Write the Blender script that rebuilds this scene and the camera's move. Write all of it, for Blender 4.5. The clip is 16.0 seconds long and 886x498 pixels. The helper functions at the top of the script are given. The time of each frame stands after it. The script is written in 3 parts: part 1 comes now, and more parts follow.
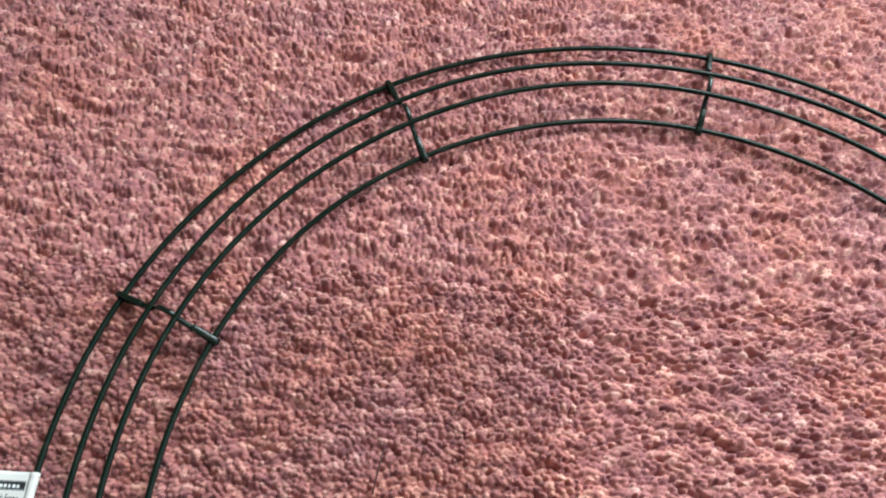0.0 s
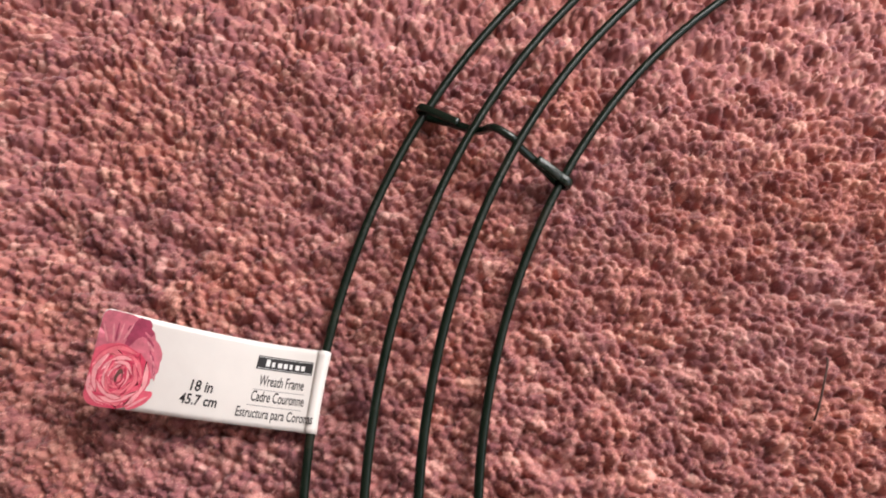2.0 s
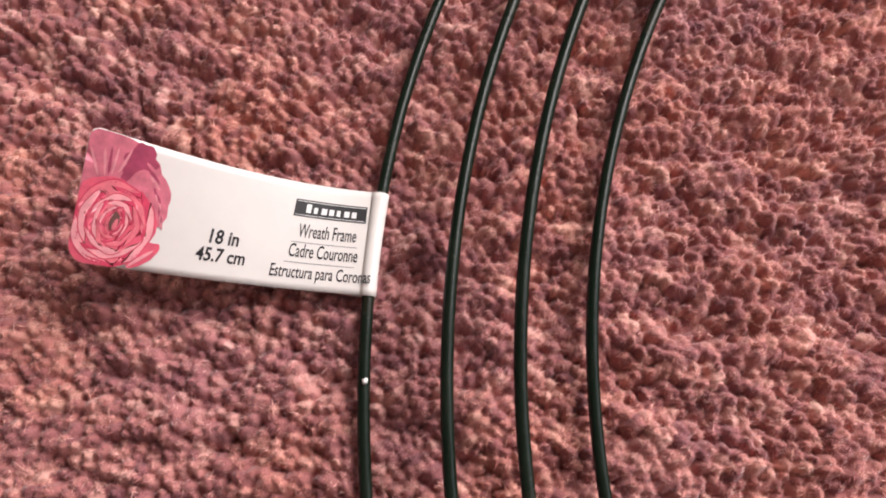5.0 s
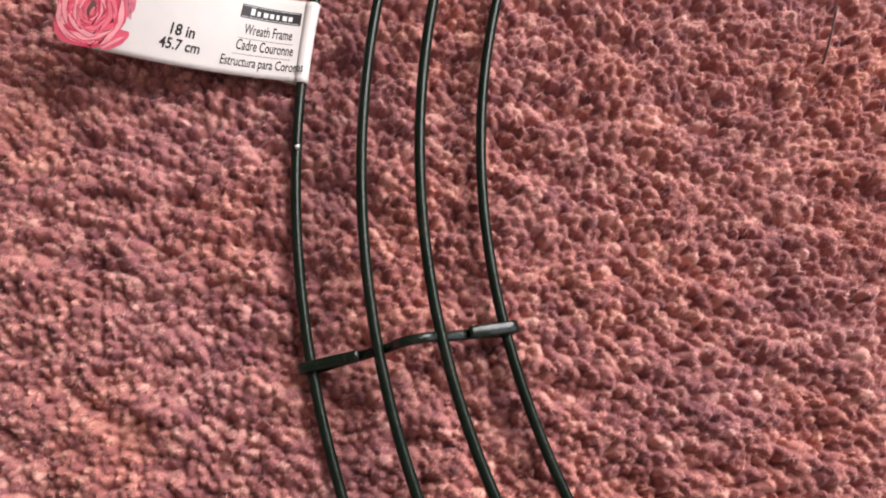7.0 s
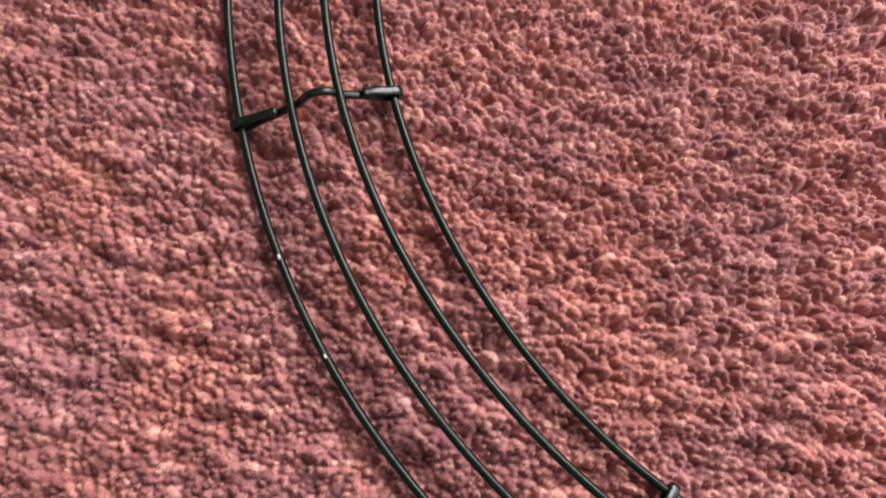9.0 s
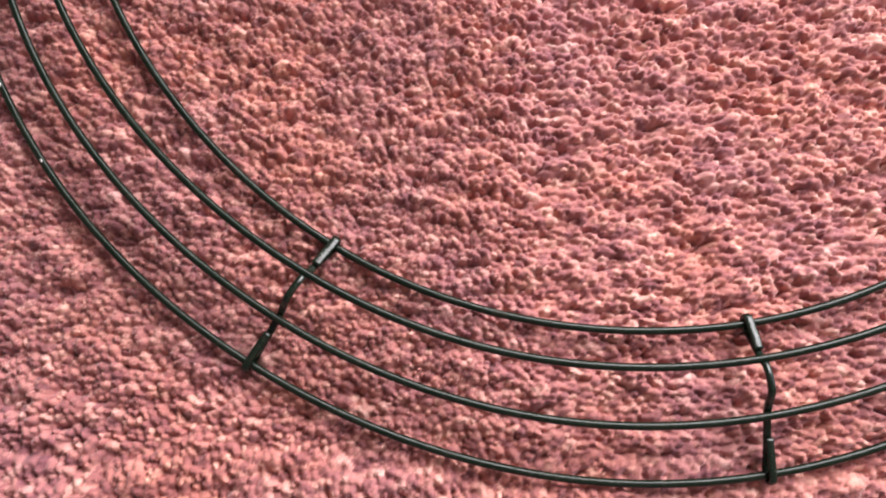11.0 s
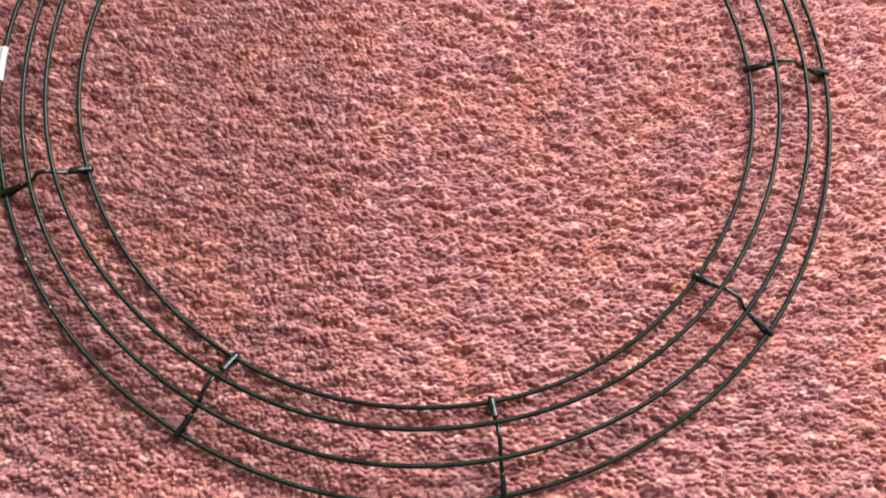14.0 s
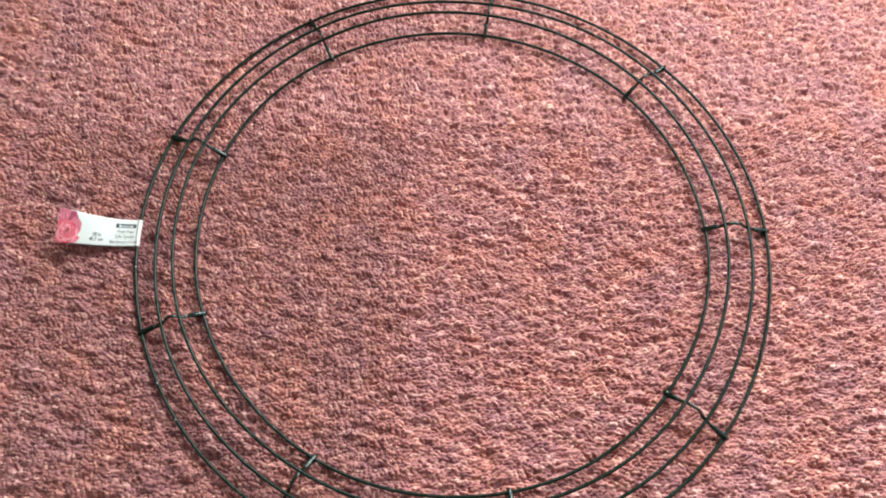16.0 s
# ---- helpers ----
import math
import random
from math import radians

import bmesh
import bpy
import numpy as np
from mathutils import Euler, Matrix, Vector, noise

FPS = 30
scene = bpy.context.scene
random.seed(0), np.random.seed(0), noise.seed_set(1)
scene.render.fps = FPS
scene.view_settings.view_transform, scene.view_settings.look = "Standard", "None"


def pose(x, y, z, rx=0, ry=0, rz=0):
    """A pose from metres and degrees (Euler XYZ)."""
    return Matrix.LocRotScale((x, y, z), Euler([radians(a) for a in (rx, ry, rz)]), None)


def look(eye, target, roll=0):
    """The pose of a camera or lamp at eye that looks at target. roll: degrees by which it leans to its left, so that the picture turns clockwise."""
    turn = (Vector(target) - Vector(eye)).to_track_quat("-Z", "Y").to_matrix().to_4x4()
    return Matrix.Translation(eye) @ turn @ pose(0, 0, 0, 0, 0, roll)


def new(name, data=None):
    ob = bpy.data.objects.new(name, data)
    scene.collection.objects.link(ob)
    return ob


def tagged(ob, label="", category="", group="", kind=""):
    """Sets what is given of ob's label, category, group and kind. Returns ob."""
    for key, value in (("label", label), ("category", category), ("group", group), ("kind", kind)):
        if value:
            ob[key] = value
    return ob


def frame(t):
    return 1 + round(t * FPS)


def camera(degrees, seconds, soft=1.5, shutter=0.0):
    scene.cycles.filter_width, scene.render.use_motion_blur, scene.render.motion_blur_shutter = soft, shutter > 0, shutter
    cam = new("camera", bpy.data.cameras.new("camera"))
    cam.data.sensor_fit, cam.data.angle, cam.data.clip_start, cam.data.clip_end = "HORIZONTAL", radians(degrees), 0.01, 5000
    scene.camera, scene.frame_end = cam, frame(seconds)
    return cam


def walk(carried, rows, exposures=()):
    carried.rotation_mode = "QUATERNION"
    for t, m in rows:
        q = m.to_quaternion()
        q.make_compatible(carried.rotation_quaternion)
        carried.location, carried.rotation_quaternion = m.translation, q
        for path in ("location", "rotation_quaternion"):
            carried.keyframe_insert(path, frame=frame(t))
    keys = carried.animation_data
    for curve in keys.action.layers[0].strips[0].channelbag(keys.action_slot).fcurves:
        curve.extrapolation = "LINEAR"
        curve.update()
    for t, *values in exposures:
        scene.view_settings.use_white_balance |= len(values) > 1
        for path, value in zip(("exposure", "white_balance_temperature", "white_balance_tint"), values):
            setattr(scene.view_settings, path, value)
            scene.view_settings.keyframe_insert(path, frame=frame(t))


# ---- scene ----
# ---- camera and walk ----
cam = camera(56.5, 16.0, soft=1.9)
PATH = (
    (0.0, pose(-0.0839, -0.0431, 0.3106, 26.67, -1.56, 4.10)),
    (0.5, pose(-0.1107, -0.0503, 0.3042, 25.86, -1.22, 6.08)),
    (1.0, pose(-0.1352, -0.0506, 0.2821, 23.92, -0.35, 7.52)),
    (1.5, pose(-0.1594, -0.0423, 0.2514, 21.84, 0.31, 8.13)),
    (2.0, pose(-0.1864, -0.0286, 0.2083, 18.93, 1.33, 9.18)),
    (2.5, pose(-0.1980, -0.0197, 0.1805, 17.02, 2.77, 9.28)),
    (3.0, pose(-0.2041, -0.0145, 0.1635, 15.22, 3.48, 8.31)),
    (3.2, pose(-0.2050, -0.0145, 0.1613, 14.45, 3.86, 7.94)),
    (5.3, pose(-0.2053, -0.0512, 0.1544, 16.42, 0.60, 7.23)),
    (5.5, pose(-0.2041, -0.0550, 0.1550, 15.85, 0.25, 7.40)),
    (6.0, pose(-0.2032, -0.0656, 0.1575, 15.15, -0.61, 7.76)),
    (6.5, pose(-0.1975, -0.0769, 0.1663, 14.81, -1.13, 7.79)),
    (7.0, pose(-0.1867, -0.0927, 0.1789, 14.47, -1.08, 7.37)),
    (7.5, pose(-0.1800, -0.1081, 0.1894, 14.31, -1.51, 6.98)),
    (8.0, pose(-0.1713, -0.1231, 0.2025, 13.68, -1.36, 6.82)),
    (8.2, pose(-0.1695, -0.1289, 0.2060, 13.37, -1.55, 6.79)),
    (10.3, pose(-0.0958, -0.1866, 0.2346, 9.52, 0.09, 3.47)),
    (10.5, pose(-0.0828, -0.1942, 0.2385, 10.11, 0.66, 2.78)),
    (11.0, pose(-0.0585, -0.2040, 0.2486, 10.00, -0.31, 1.33)),
    (11.5, pose(-0.0374, -0.2080, 0.2591, 10.22, -1.59, 0.06)),
    (12.0, pose(-0.0234, -0.2110, 0.2714, 10.71, -2.73, -0.85)),
    (12.5, pose(-0.0135, -0.2184, 0.2841, 11.49, -3.04, -0.85)),
    (13.0, pose(-0.0095, -0.2313, 0.3195, 13.37, -3.13, -0.02)),
    (13.5, pose(-0.0115, -0.2361, 0.3583, 16.20, -3.16, 0.55)),
    (14.0, pose(-0.0120, -0.2384, 0.4028, 18.66, -3.06, -0.15)),
    (14.5, pose(-0.0160, -0.2387, 0.4422, 20.11, -3.09, -0.16)),
    (15.0, pose(-0.0189, -0.2459, 0.4797, 21.96, -2.57, 0.40)),
    (15.5, pose(-0.0177, -0.2556, 0.5115, 23.67, -1.80, 0.36)),
    (16.0, pose(-0.0215, -0.2651, 0.5374, 25.37, -1.37, 0.05)),
)
EXPOSURES = (
    (0.0, -0.3, 5550, -9), (1.0, -0.36, 6400, 4), (2.0, -0.3, 6650, 11), (3.2, -0.25, 6900, 14), (5.5, -0.25, 6550, 14),
    (7.0, -0.22, 6500, 13), (8.2, -0.25, 6450, 13), (10.5, 0.08, 6450, 13), (12.5, 0.04, 6250, 10), (13.5, 0.1, 6150, 6), (14.5, -0.1, 6050, 0), (16.0, -0.05, 5700, -11),
)
walk(cam, PATH, EXPOSURES)

# ---- world and light ----
SUN_TURN = radians(12)
world = bpy.data.worlds.new("sky")
scene.world = world
world.use_nodes = True
wn = world.node_tree.nodes
sky = wn.new("ShaderNodeTexSky")
sky.sky_type, sky.sun_disc = "NISHITA", False
sky.sun_elevation, sky.sun_rotation = radians(38), SUN_TURN
wn["Background"].inputs["Strength"].default_value = 0.1
world.node_tree.links.new(sky.outputs["Color"], wn["Background"].inputs["Color"])


def area_lamp(name, m, width, height, power, colour):
    data = bpy.data.lights.new(name, "AREA")
    data.shape, data.size, data.size_y = "RECTANGLE", width, height
    data.energy, data.color = power, colour
    ob = new(name, data)
    ob.matrix_world = m
    return ob


# the two windows of the room, daylight through their openings
area_lamp("north_window_light", look((0.66, 0.89, 1.00), (0.72, -0.10, 0.10)), 1.0, 1.0, 68, (1.0, 0.975, 0.97))
area_lamp("east_window_light", look((1.28, 0.15, 0.85), (0.0, 0.1, 0.1)), 1.0, 1.0, 8, (0.84, 0.87, 1.0))


# ---- materials ----
def material(name, base, rough=0.6, metal=0.0):
    m = bpy.data.materials.new(name)
    m.use_nodes = True
    n = m.node_tree.nodes["Principled BSDF"]
    n.inputs["Base Color"].default_value = (*base, 1)
    n.inputs["Roughness"].default_value = rough
    n.inputs["Metallic"].default_value = metal
    return m, m.node_tree, n


def node(tree, kind, **values):
    n = tree.nodes.new(kind)
    for key, value in values.items():
        n.inputs[key].default_value = value
    return n


def ramp(tree, stops, interpolation="LINEAR"):
    n = tree.nodes.new("ShaderNodeValToRGB")
    n.color_ramp.interpolation = interpolation
    while len(n.color_ramp.elements) < len(stops):
        n.color_ramp.elements.new(0.5)
    for e, (at, colour) in zip(n.color_ramp.elements, stops):
        e.position, e.color = at, (*colour, 1)
    return n


def mix(tree, factor, a, b, blend="MIX"):
    n = tree.nodes.new("ShaderNodeMix")
    n.data_type, n.blend_type = "RGBA", blend
    for slot, value in ((0, factor), (6, a), (7, b)):
        if isinstance(value, bpy.types.NodeSocket):
            tree.links.new(value, n.inputs[slot])
        elif slot:
            n.inputs[slot].default_value = (*value, 1)
        else:
            n.inputs[slot].default_value = value
    return n.outputs[2]


def carpet_material(name, by_tuft):
    m, tree, n = material(name, (0.5, 0.22, 0.2), 0.9)
    link = tree.links.new
    geo = tree.nodes.new("ShaderNodeNewGeometry")
    pos = geo.outputs["Position"]
    # tuft by tuft: mauve, brick red, salmon, pale
    tuft = node(tree, "ShaderNodeTexNoise", Scale=260.0, Detail=1.5, Roughness=0.6)
    link(pos, tuft.inputs["Vector"])
    yarn = ramp(tree, ((0.26, (0.25, 0.088, 0.096)), (0.42, (0.39, 0.146, 0.142)), (0.55, (0.545, 0.226, 0.196)),
                       (0.72, (0.82, 0.47, 0.39))))
    if by_tuft:
        dye = tree.nodes.new("ShaderNodeAttribute")
        dye.attribute_name = "yarn_tone"
        link(dye.outputs["Fac"], yarn.inputs["Fac"])
    else:
        link(tuft.outputs["Fac"], yarn.inputs["Fac"])
    # dye patches a few centimetres wide, orange to mauve
    patch = node(tree, "ShaderNodeTexNoise", Scale=24.0, Detail=2.5, Roughness=0.5)
    link(pos, patch.inputs["Vector"])
    tone = ramp(tree, ((0.33, (0.94, 0.97, 1.06)), (0.5, (1.0, 1.0, 1.0)), (0.67, (1.06, 0.995, 0.91))))
    link(patch.outputs["Fac"], tone.inputs["Fac"])
    colour = mix(tree, 1.0, yarn.outputs["Color"], tone.outputs["Color"], "MULTIPLY")
    # single fibres, lighter and darker
    single = ramp(tree, ((0.0, (0.91, 0.90, 0.90)), (0.6, (1.0, 1.0, 1.0)), (1.0, (1.10, 1.13, 1.13))))
    single.inputs["Fac"].default_value = 0.6
    if by_tuft:
        link(geo.outputs["Random Per Island"], single.inputs["Fac"])
    colour = mix(tree, 1.0, colour, single.outputs["Color"], "MULTIPLY")
    fibre = node(tree, "ShaderNodeTexNoise", Scale=1700.0, Detail=2.0, Roughness=0.7)
    link(pos, fibre.inputs["Vector"])
    streak = ramp(tree, ((0.3, (0.88, 0.87, 0.87)), (0.7, (1.11, 1.11, 1.1))))
    link(fibre.outputs["Fac"], streak.inputs["Fac"])
    colour = mix(tree, 1.0, colour, streak.outputs["Color"], "MULTIPLY")
    link(colour, n.inputs["Base Color"])
    bump = node(tree, "ShaderNodeBump", Strength=0.35, Distance=0.0005)
    link(fibre.outputs["Fac"], bump.inputs["Height"])
    link(bump.outputs["Normal"], n.inputs["Normal"])
    n.inputs["Specular IOR Level"].default_value = 0.25
    n.inputs["Sheen Weight"].default_value = 0.45
    n.inputs["Sheen Roughness"].default_value = 0.45
    n.inputs["Sheen Tint"].default_value = (1.0, 0.87, 0.87, 1)
    # wool lets some light through its fibres
    glow = tree.nodes.new("ShaderNodeBsdfTranslucent")
    link(colour, glow.inputs["Color"])
    both = tree.nodes.new("ShaderNodeMixShader")
    both.inputs["Fac"].default_value = 0.08
    link(n.outputs["BSDF"], both.inputs[1])
    link(glow.outputs["BSDF"], both.inputs[2])
    link(both.outputs["Shader"], tree.nodes["Material Output"].inputs["Surface"])
    return m


def wire_material(name, gleam):
    m, tree, n = material(name, (0.007, 0.016, 0.010), 0.33)
    link = tree.links.new
    geo = tree.nodes.new("ShaderNodeNewGeometry")
    grime = node(tree, "ShaderNodeTexNoise", Scale=90.0, Detail=4.0, Roughness=0.65)
    link(geo.outputs["Position"], grime.inputs["Vector"])
    tint = ramp(tree, ((0.35, (0.0050, 0.0105, 0.0062)), (0.6, (0.0080, 0.0140, 0.0085)), (0.8, (0.020, 0.016, 0.009))))
    link(grime.outputs["Fac"], tint.inputs["Fac"])
    link(tint.outputs["Color"], n.inputs["Base Color"])
    gloss = ramp(tree, ((0.3, (0.17, 0.17, 0.17)), (0.7, (0.30, 0.30, 0.30))))
    link(grime.outputs["Fac"], gloss.inputs["Fac"])
    link(gloss.outputs["Color"], n.inputs["Roughness"])
    n.inputs["Specular IOR Level"].default_value = gleam
    fine = node(tree, "ShaderNodeTexNoise", Scale=1400.0, Detail=2.0)
    link(geo.outputs["Position"], fine.inputs["Vector"])
    bump = node(tree, "ShaderNodeBump", Strength=0.15, Distance=0.0002)
    link(fine.outputs["Fac"], bump.inputs["Height"])
    link(bump.outputs["Normal"], n.inputs["Normal"])
    return m


def paper_material(name, base, rough=0.42, spread=0.06, scale=240.0):
    m, tree, n = material(name, base, rough)
    link = tree.links.new
    geo = tree.nodes.new("ShaderNodeNewGeometry")
    noise_node = node(tree, "ShaderNodeTexNoise", Scale=scale, Detail=4.0, Roughness=0.6)
    link(geo.outputs["Position"], noise_node.inputs["Vector"])
    low = tuple(c * (1 - spread) for c in base)
    high = tuple(min(1.0, c * (1 + spread)) for c in base)
    tone = ramp(tree, ((0.3, low), (0.7, high)))
    link(noise_node.outputs["Fac"], tone.inputs["Fac"])
    link(tone.outputs["Color"], n.inputs["Base Color"])
    return m


def plaster_material(name, base):
    m, tree, n = material(name, base, 0.9)
    link = tree.links.new
    geo = tree.nodes.new("ShaderNodeNewGeometry")
    grain = node(tree, "ShaderNodeTexNoise", Scale=60.0, Detail=5.0)
    link(geo.outputs["Position"], grain.inputs["Vector"])
    tone = ramp(tree, ((0.3, tuple(c * 0.95 for c in base)), (0.7, tuple(min(1, c * 1.04) for c in base))))
    link(grain.outputs["Fac"], tone.inputs["Fac"])
    link(tone.outputs["Color"], n.inputs["Base Color"])
    bump = node(tree, "ShaderNodeBump", Strength=0.2, Distance=0.002)
    link(grain.outputs["Fac"], bump.inputs["Height"])
    link(bump.outputs["Normal"], n.inputs["Normal"])
    return m


CARPET = carpet_material("carpet_wool", False)
PILE = carpet_material("carpet_wool_pile", True)
WIRE = wire_material("green_coated_wire", 0.20)
STRIP = wire_material("green_coated_strip", 0.34)
PAPER = paper_material("white_card", (0.70, 0.66, 0.62), 0.38, 0.02)
INK = paper_material("black_ink", (0.018, 0.017, 0.018), 0.4, 0.15)
GREY_INK = paper_material("grey_ink", (0.30, 0.29, 0.29), 0.4, 0.1)
WHITE_INK = paper_material("white_lettering", (0.74, 0.73, 0.71), 0.4, 0.03)
PINKS = [paper_material("rose_print", c, 0.38, 0.16, 420.0) for c in (
    (0.60, 0.055, 0.11), (0.70, 0.105, 0.16), (0.76, 0.18, 0.22), (0.83, 0.35, 0.37), (0.46, 0.03, 0.07))]
MAUVES = [paper_material("carnation_print", c, 0.38, 0.22, 500.0) for c in (
    (0.57, 0.15, 0.20), (0.34, 0.05, 0.10), (0.66, 0.25, 0.28))]
HEART = paper_material("rose_heart_print", (0.16, 0.07, 0.06), 0.4, 0.2)
LINT = paper_material("white_lint", (0.75, 0.73, 0.70), 0.8, 0.05)
CHIP = material("bare_steel_chip", (0.55, 0.53, 0.50), 0.35, 0.8)[0]
THREAD = paper_material("dark_thread", (0.06, 0.024, 0.018), 0.7, 0.3, 900.0)
PLASTER = plaster_material("wall_plaster", (0.46, 0.43, 0.40))
CEILING = plaster_material("ceiling_plaster", (0.80, 0.79, 0.77))


# ---- building helpers ----
def mesh_of(name, bm, mat):
    me = bpy.data.meshes.new(name)
    bm.normal_update()
    bm.to_mesh(me)
    bm.free()
    me.materials.append(mat)
    return me


def part(name, bm, mat, parent=None, label="", smooth=True):
    me = mesh_of(name, bm, mat)
    if smooth:
        me.polygons.foreach_set("use_smooth", [True] * len(me.polygons))
    ob = new(name, me)
    ob.parent = parent
    return tagged(ob, label)


def box(bm, x0, x1, y0, y1, z0, z1):
    m = Matrix.Translation(((x0 + x1) / 2, (y0 + y1) / 2, (z0 + z1) / 2)) @ Matrix.Diagonal((x1 - x0, y1 - y0, z1 - z0, 1))
    bmesh.ops.create_cube(bm, size=1, matrix=m)


def sweep(bm, points, normals, widths, heights, closed=False, sides=10, square=1.0):
    """A rod along points: normals point out of its flat side; square below 1 flattens the section."""
    rings = []
    count = len(points)
    for i, (p, up, w, h) in enumerate(zip(points, normals, widths, heights)):
        a = points[(i - 1) % count] if closed or i else points[i]
        b = points[(i + 1) % count] if closed or i < count - 1 else points[i]
        along = (b - a).normalized()
        side = along.cross(up).normalized()
        top = side.cross(along)
        ring = []
        for k in range(sides):
            c, s = math.cos(2 * math.pi * k / sides), math.sin(2 * math.pi * k / sides)
            c = math.copysign(abs(c) ** square, c)
            s = math.copysign(abs(s) ** square, s)
            ring.append(bm.verts.new(p + side * (c * w / 2) + top * (s * h / 2)))
        rings.append(ring)
    for i in range(count if closed else count - 1):
        r0, r1 = rings[i], rings[(i + 1) % count]
        for k in range(sides):
            bm.faces.new((r0[k], r0[(k + 1) % sides], r1[(k + 1) % sides], r1[k]))
    if not closed:
        bm.faces.new(rings[0][::-1])
        bm.faces.new(rings[-1])
    bmesh.ops.recalc_face_normals(bm, faces=bm.faces)


def glide(points, steps):
    """Catmull-Rom through tuples of any length."""
    pts = [np.array(p, float) for p in points]
    pts = [2 * pts[0] - pts[1]] + pts + [2 * pts[-1] - pts[-2]]
    out = []
    for i in range(1, len(pts) - 2):
        for k in range(steps):
            t = k / steps
            a, b, c, d = pts[i - 1:i + 3]
            out.append(0.5 * (2 * b + (c - a) * t + (2 * a - 5 * b + 4 * c - d) * t * t + (3 * b - a - 3 * c + d) * t ** 3))
    out.append(pts[-2])
    return out


# ---- the room: floor sheet, walls, ceiling ----
X0, X1, Y0, Y1, TOP = -1.8, 1.2, -2.2, 0.8, 2.45
bm = bmesh.new()
PX0, PX1, PY0, PY1 = -0.412, 0.400, -0.268, 0.300
box(bm, X0 - 0.2, X1 + 0.2, Y0 - 0.2, Y1 + 0.2, -0.03, -0.0050)
# the rest of the carpet, away from the wreath frame
box(bm, X0, PX0, Y0, Y1, -0.0050, -0.0008)
box(bm, PX1, X1, Y0, Y1, -0.0050, -0.0008)
box(bm, PX0, PX1, Y0, PY0, -0.0050, -0.0008)
box(bm, PX0, PX1, PY1, Y1, -0.0050, -0.0008)
tagged(part("floor", bm, CARPET, smooth=False), "carpet backing over the room's floor", "floor", kind="structure")


def wall(name, boxes, label):
    bm = bmesh.new()
    for b in boxes:
        box(bm, *b)
    return tagged(part(name, bm, PLASTER, smooth=False), label, "wall", kind="structure")


wall("wall_south", [(X0 - 0.2, X1 + 0.2, Y0 - 0.2, Y0, -0.0050, TOP)], "plain off-white plastered wall")
wall("wall_west", [(X0 - 0.2, X0, Y0, Y1, -0.0050, TOP)], "plain off-white plastered wall")
def holed(axis, w0, w1, z0, z1):
    """Boxes of a wall with one opening, from w0 to w1 along it and from z0 to z1."""
    a, b = (X0 - 0.2, X1 + 0.2) if axis == "x" else (Y0, Y1)
    pieces = ((a, w0, -0.0050, TOP), (w1, b, -0.0050, TOP), (w0, w1, -0.0050, z0), (w0, w1, z1, TOP))
    if axis == "x":
        return [(c, d, Y1, Y1 + 0.2, e, f) for c, d, e, f in pieces]
    return [(X1, X1 + 0.2, c, d, e, f) for c, d, e, f in pieces]


wall("wall_north", holed("x", 0.12, 1.18, 0.45, 1.55), "off-white plastered wall with a window opening")
wall("wall_east", holed("y", -0.4, 0.7, 0.3, 1.4), "off-white plastered wall with a window opening")
bm = bmesh.new()
box(bm, X0 - 0.2, X1 + 0.2, Y0 - 0.2, Y1 + 0.2, TOP, TOP + 0.15)
tagged(part("ceiling", bm, CEILING, smooth=False), "plain white ceiling", "ceiling", kind="structure")

# ---- the wreath frame ----
WIRE_D = 0.0024
# radius, height, centre of each ring, from the outside in
RINGS = ((0.2275, 0.0020, 0.0, 0.0), (0.2121, 0.0088, -0.0002, 0.0005),
         (0.1966, 0.0122, -0.0022, 0.0011), (0.1840, 0.0034, -0.0010, 0.0))
# turn of each crossbar at the outer and at the inner ring
BARS = ((159.5, 159.8), (121.1, 122.3), (81.6, 82.2), (42.1, 42.4), (1.5, 2.0),
        (-39.6, -39.8), (-80.3, -79.7), (-120.3, -119.7), (-160.3, -160.0))


def ring_point(k, turn):
    r, z, cx, cy = RINGS[k]
    r += 0.0004 * math.sin(3 * turn + 2 * k) + 0.0003 * math.sin(7 * turn + k)
    z += 0.0004 * math.sin(2 * turn + k) + 0.0003 * math.sin(5 * turn + 3 * k)
    return Vector((cx + r * math.cos(turn), cy + r * math.sin(turn), z))


frame_base = tagged(new("wreath_frame"), "round dark green wire wreath frame lying on the carpet", "wreath frame")
for k, name in enumerate(("outer_ring", "outer_middle_ring", "inner_middle_ring", "inner_ring")):
    bm = bmesh.new()
    turns = [2 * math.pi * i / 360 for i in range(360)]
    sweep(bm, [ring_point(k, a) for a in turns], [Vector((0, 0, 1))] * 360, [WIRE_D] * 360, [WIRE_D] * 360, True, 12)
    part(name, bm, WIRE, frame_base)

